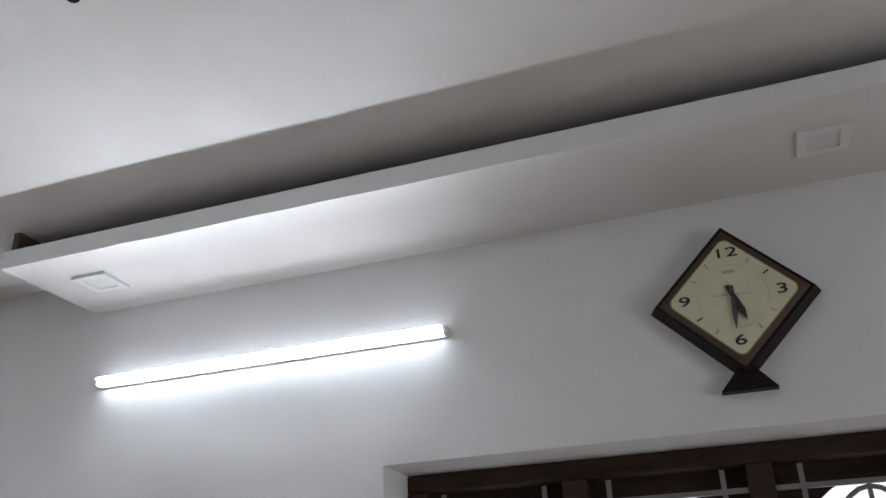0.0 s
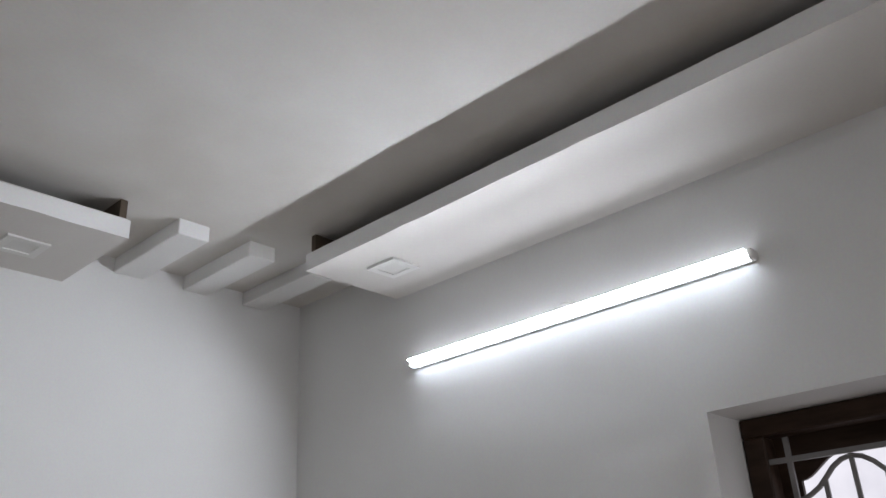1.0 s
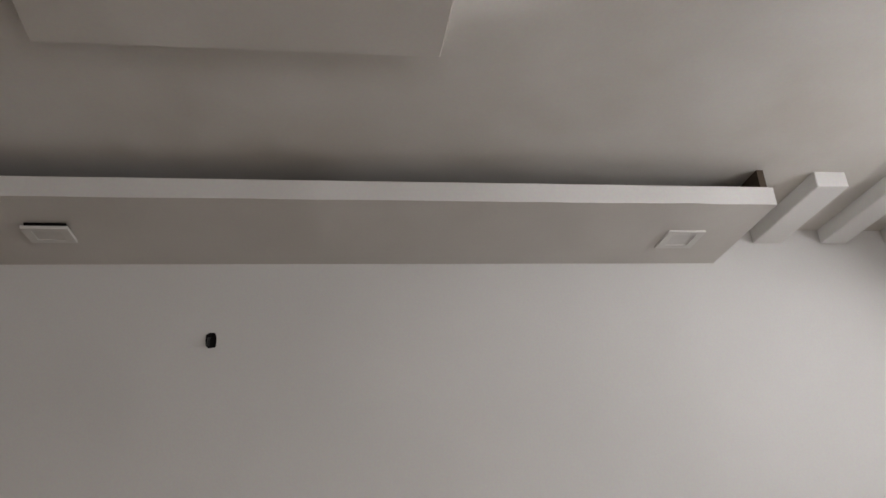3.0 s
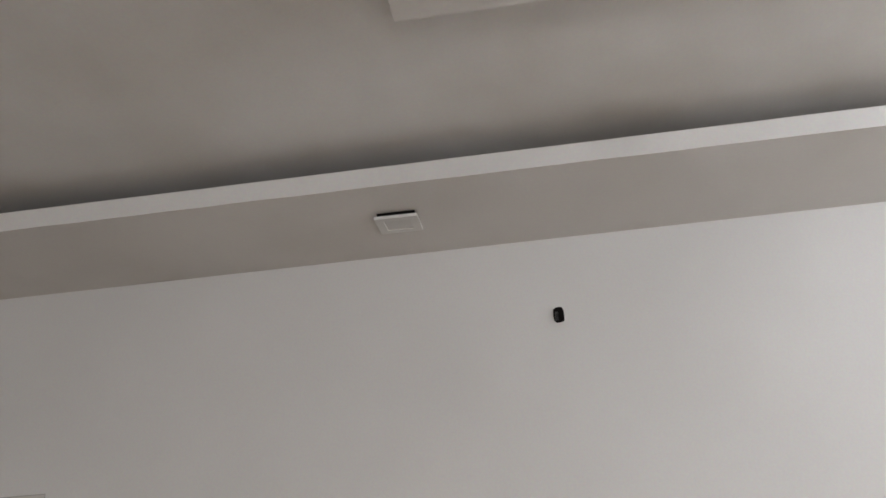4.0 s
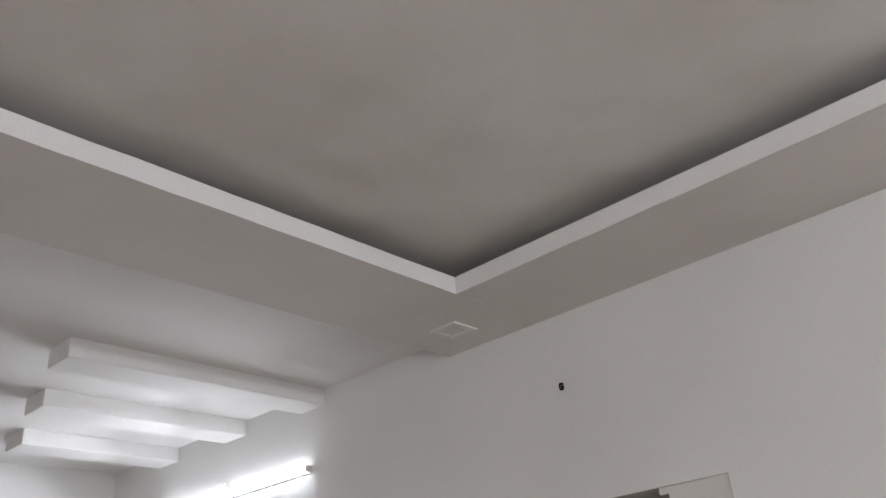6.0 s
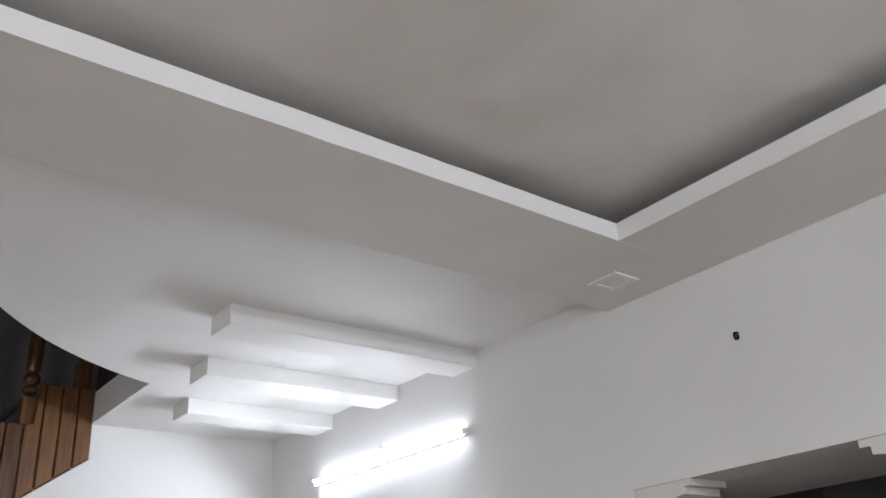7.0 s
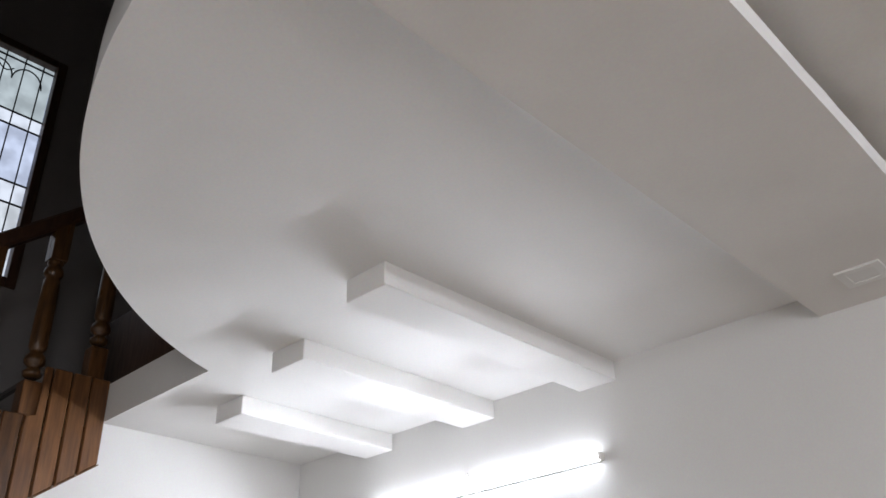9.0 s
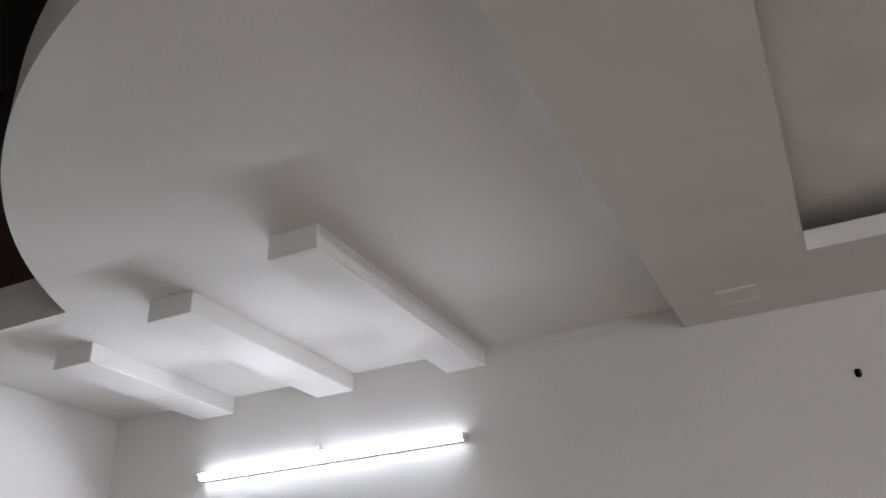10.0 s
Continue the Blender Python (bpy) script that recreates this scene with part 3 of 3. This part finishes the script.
def tread_z(y):
    return 3.008 - RISE * max(0, math.floor((Y_TOP - 0.256 - y) / GO + 1))


for k in range(N_STEP):
    y1 = -1.0 if k == 0 else Y_TOP - 0.256 - GO * (k - 1)
    y0 = Y_TOP - 0.256 - GO * k
    z = 3.008 - RISE * k
    part("tread", box((X_OUT + 0.003, y0 - 0.012, z - 0.028), (SX - 0.019, y1, z), 0.004), STONE, stair)
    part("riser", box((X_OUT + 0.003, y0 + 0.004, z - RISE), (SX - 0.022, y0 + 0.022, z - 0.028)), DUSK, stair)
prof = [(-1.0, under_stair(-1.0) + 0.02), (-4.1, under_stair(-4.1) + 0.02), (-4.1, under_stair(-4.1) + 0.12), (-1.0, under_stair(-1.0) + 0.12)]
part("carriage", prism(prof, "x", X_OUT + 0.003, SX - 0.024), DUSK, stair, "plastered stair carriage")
y = -1.036
pitch = 0.0815
while y - pitch > -3.9:
    ya, yb = y - 0.003, y - pitch + 0.003
    lo_a, lo_b = under_stair(ya), under_stair(yb)
    za, zb = tread_z(ya - 0.002) + 0.002, tread_z(yb + 0.002) + 0.002
    if abs(za - zb) > 0.01:
        ks = math.floor((Y_TOP - 0.256 - yb) / GO)
        ye = Y_TOP - 0.256 - GO * ks
        pts = [(yb, lo_b), (ya, lo_a), (ya, za), (ye, za), (ye, zb), (yb, zb)]
    else:
        pts = [(yb, lo_b), (ya, lo_a), (ya, za), (yb, zb)]
    part("plank", prism(pts, "x", SX - 0.018, SX + random.uniform(-0.001, 0.0015), 0.005), WOOD, stair)
    y -= pitch
part("stringer_backing", prism([(-1.037, under_stair(-1.037) + 0.006), (-3.8, under_stair(-3.8) + 0.006), (-3.8, under_stair(-3.8) + 0.2), (-1.037, under_stair(-1.037) + 0.2)], "x", SX - 0.023, SX - 0.019), DARKWOOD, stair, "dark backing behind the planks")
part("edge_strip", prism([(-1.036, under_stair(-1.036) - 0.006), (-3.9, under_stair(-3.9) - 0.006), (-3.9, under_stair(-3.9)), (-1.036, under_stair(-1.036))], "x", SX - 0.018, SX + 0.004), WOOD, stair, "thin wooden bottom edge")


def rail_z(y):
    return 3.80 - 0.17 + (y + 1.49) * 0.85


def baluster(y):
    x, z = XC - 0.04, tread_z(y)
    h = rail_z(y) - 0.06 - z
    b = part("baluster", box((x - 0.037, y - 0.037, z), (x + 0.037, y + 0.037, z + 0.15), 0.004), WOOD, stair, "square wooden baluster foot")
    q = [(0.030, 0.15), (0.038, 0.158), (0.038, 0.17), (0.024, 0.18), (0.024, 0.188), (0.040, 0.20), (0.043, 0.215), (0.038, 0.23), (0.026, 0.24), (0.030, 0.25), (0.036, 0.262), (0.038, 0.36), (0.037, 0.44), (0.035, 0.50), (0.033, 0.53), (0.026, 0.54), (0.038, 0.552), (0.041, 0.565), (0.037, 0.58), (0.026, 0.59), (0.034, 0.60), (0.034, 0.61)]
    part("shaft", lathe([(r, z + v * h / 0.78) for r, v in q], x, y, 20), TURNED, b, "dark turned shaft", smooth=True)
    part("head_block", box((x - 0.036, y - 0.036, z + 0.61 * h / 0.78), (x + 0.036, y + 0.036, z + h + 0.03), 0.003), TURNED, b)
    return b


for k in range(10):
    baluster(-1.098 - GO * k)
ra, rb = -0.9, -3.7
part("handrail", prism([(ra, rail_z(ra) - 0.085), (rb, rail_z(rb) - 0.085), (rb, rail_z(rb)), (ra, rail_z(ra))], "x", XC - 0.085, XC + 0.005, 0.012), DARKWOOD, stair, "dark polished handrail")
part("wall_skirting", prism([(-1.0, 3.13), (-3.8, 3.13 - 2.8 * 0.86), (-3.8, 3.05 - 2.8 * 0.86), (-1.0, 3.05)], "x", X_OUT + 0.001, X_OUT + 0.016), INK, stair, "dark sloping skirting")
tagged(part("landing_panel", box((XC - 0.3, -0.95, Z_FLOOR2), (-5.45, -0.91, Z_FLOOR2 + 0.42), 0.006), DARKWOOD), "dark wooden panel at the edge of the upper landing", "panel", kind="structure")

# ---- stairwell window ----
w2 = thing("window_2", (X_OUT - 0.06, (W2[0] + W2[1]) / 2, W2[2]), "tall leaded glass window with a dark frame", "window", kind="structure")
y0, y1, z0, z1 = W2
FW = 0.055
for a, b in (((y0 + 0.002, z0 + 0.002), (y0 + FW, z1 - 0.002)), ((y1 - FW, z0 + 0.002), (y1 - 0.002, z1 - 0.002)), ((y0 + FW, z0 + 0.002), (y1 - FW, z0 + FW)), ((y0 + FW, z1 - FW), (y1 - FW, z1 - 0.002))):
    part("window_frame", box((X_OUT - 0.09, a[0], a[1]), (X_OUT + 0.012, b[0], b[1]), 0.004), DARKWOOD, w2)


def stained(name, color, strength, flecks=False):
    """Frosted glass whose own glow stands in for the daylight outside."""
    m = bpy.data.materials.new(name)
    m.use_nodes = True
    n, l = m.node_tree.nodes, m.node_tree.links
    b = n["Principled BSDF"]
    b.inputs["Roughness"].default_value = 0.25
    b.inputs["Transmission Weight"].default_value = 0.0
    tc = n.new("ShaderNodeTexCoord")
    nz = n.new("ShaderNodeTexNoise")
    nz.inputs["Scale"].default_value, nz.inputs["Detail"].default_value = 11.0 if flecks else 9.0, 8
    l.new(tc.outputs["Object"], nz.inputs["Vector"])
    r = n.new("ShaderNodeValToRGB")
    r.color_ramp.elements[0].position, r.color_ramp.elements[1].position = 0.38, 0.62
    r.color_ramp.elements[0].color = (*[c * 0.68 for c in color], 1)
    r.color_ramp.elements[1].color = (*color, 1)
    if flecks:
        fleck = r.color_ramp.elements.new(0.685)
        fleck.color = (*[min(1.0, c * 1.05) for c in color], 1)
        fleck = r.color_ramp.elements.new(0.71)
        fleck.color = (1.9, 1.95, 2.0, 1)
    l.new(nz.outputs["Fac"], r.inputs["Fac"])
    b.inputs["Base Color"].default_value = (0.3, 0.32, 0.34, 1)
    l.new(r.outputs[0], b.inputs["Emission Color"])
    b.inputs["Emission Strength"].default_value = strength
    return m


GLASS = [stained("grey_green_glass", (0.56, 0.68, 0.72), 0.105), stained("pale_blue_glass", (0.62, 0.74, 0.95), 0.117, True), stained("yellow_green_glass", (0.70, 0.88, 0.70), 0.107), stained("speckled_white_glass", (0.72, 0.82, 0.93), 0.126), stained("cream_frosted_glass", (0.76, 0.86, 0.93), 0.108, True), stained("etched_blue_glass", (0.72, 0.84, 1.0), 0.171)]
gy = [y0 + FW, y0 + 0.15, y0 + 0.265, y0 + 0.375, y0 + 0.48, y1 - FW]
gz = [z0 + FW, z0 + 0.505, z0 + 0.635, z0 + 0.995, z0 + 1.085, z0 + 1.445, z1 - FW]
for i in range(5):
    for j in range(6):
        kind = (4, 3, 2 if i < 2 else 1, 3, 0, 0)[j]
        p = part("pane", box((X_OUT - 0.045, gy[i] + 0.002, gz[j] + 0.002), (X_OUT - 0.039, gy[i + 1] - 0.002, gz[j + 1] - 0.002)), GLASS[kind], w2)
for yy in gy[1:-1]:
    part("came", box((X_OUT - 0.05, yy - 0.0035, z0 + FW), (X_OUT - 0.034, yy + 0.0035, z1 - FW)), LEAD, w2)
for k, zz in enumerate(gz[1:-1]):
    part("came", box((X_OUT - 0.05, gy[1] if k == 3 else y0 + FW, zz - 0.005), (X_OUT - 0.033, y1 - FW, zz + 0.005)), LEAD, w2)
for c, r in ((y0 + 0.235, 0.085), (y0 + 0.405, 0.085)):
    part("scroll", rod([(X_OUT - 0.032, c + r * math.cos(t), z0 + 1.30 + 0.10 * math.sin(t)) for t in [math.pi * q / 14 for q in range(15)]], 0.0045, 6), LEAD, w2)
part("scroll", rod([(X_OUT - 0.032, y0 + 0.15 + 0.17 * q / 10, z0 + 1.37 + 0.03 * math.sin(math.pi * q / 5)) for q in range(11)], 0.004, 6), LEAD, w2)
for k in range(6):
    t = radians(40 + 20 * k)
    c = (y0 + 0.31, z0 + 0.12)
    tip = (c[0] + 0.24 * math.cos(t), c[1] + 0.36 * math.sin(t))
    u = (-math.sin(t) * 0.018, math.cos(t) * 0.018)
    m = (c[0] + 0.13 * math.cos(t), c[1] + 0.15 * math.sin(t))
    part("etched_leaf", prism([c, (m[0] + u[0], m[1] + u[1]), tip, (m[0] - u[0], m[1] - u[1])], "x", X_OUT - 0.0385, X_OUT - 0.037), GLASS[5], w2, "pale etched leaf")

# ---- closed leaves behind the grille of the east window ----
# These panes also glow by themselves in place of daylight.
OBSCURE = stained("white_obscure_glass", (0.95, 0.95, 1.0), 0.33)
OBSCURE.node_tree.nodes["Color Ramp"].color_ramp.elements[0].color = (0.80, 0.80, 0.86, 1)
SX0, SX1, HALF = XA + 0.253, XA + 0.285, 0.155
for y0, y1 in panes:
    ya, yb, ym = y1 - 0.030, y0 + 0.030, (y0 + y1) / 2
    arch = []
    for k in range(25):
        u = HALF - 2 * HALF * k / 24
        q = min(1.0, (HALF - abs(u)) / (0.68 * HALF))
        arch.append((ym + u, 1.970 + 0.056 * q * q * (3 - 2 * q)))
    outline = [(yb, 1.90), (yb, WZ1 + 0.02), (ya, WZ1 + 0.02), (ya, 1.90), (ym - HALF, 1.90)] + arch[::-1] + [(ym + HALF, 1.90)]
    leaf = part("leaf_head", prism(outline, "x", SX0, SX1), FRAMEWOOD, win, "dark board with an ogee-shaped cut-out")
    for a, b in ((ya, ym - HALF), (ym + HALF, yb)):
        part("stile", box((SX0, a, WZ0 - 0.02), (SX1, b, 1.899)), FRAMEWOOD, leaf)
    part("rail", box((SX0, ym - HALF, WZ0 - 0.02), (SX1, ym + HALF, WZ0 + 0.09)), FRAMEWOOD, leaf)
    part("pane", box((SX0 + 0.014, ym - HALF - 0.008, WZ0 + 0.08), (SX0 + 0.019, ym + HALF + 0.008, 2.035)), OBSCURE, leaf, "white textured glass")
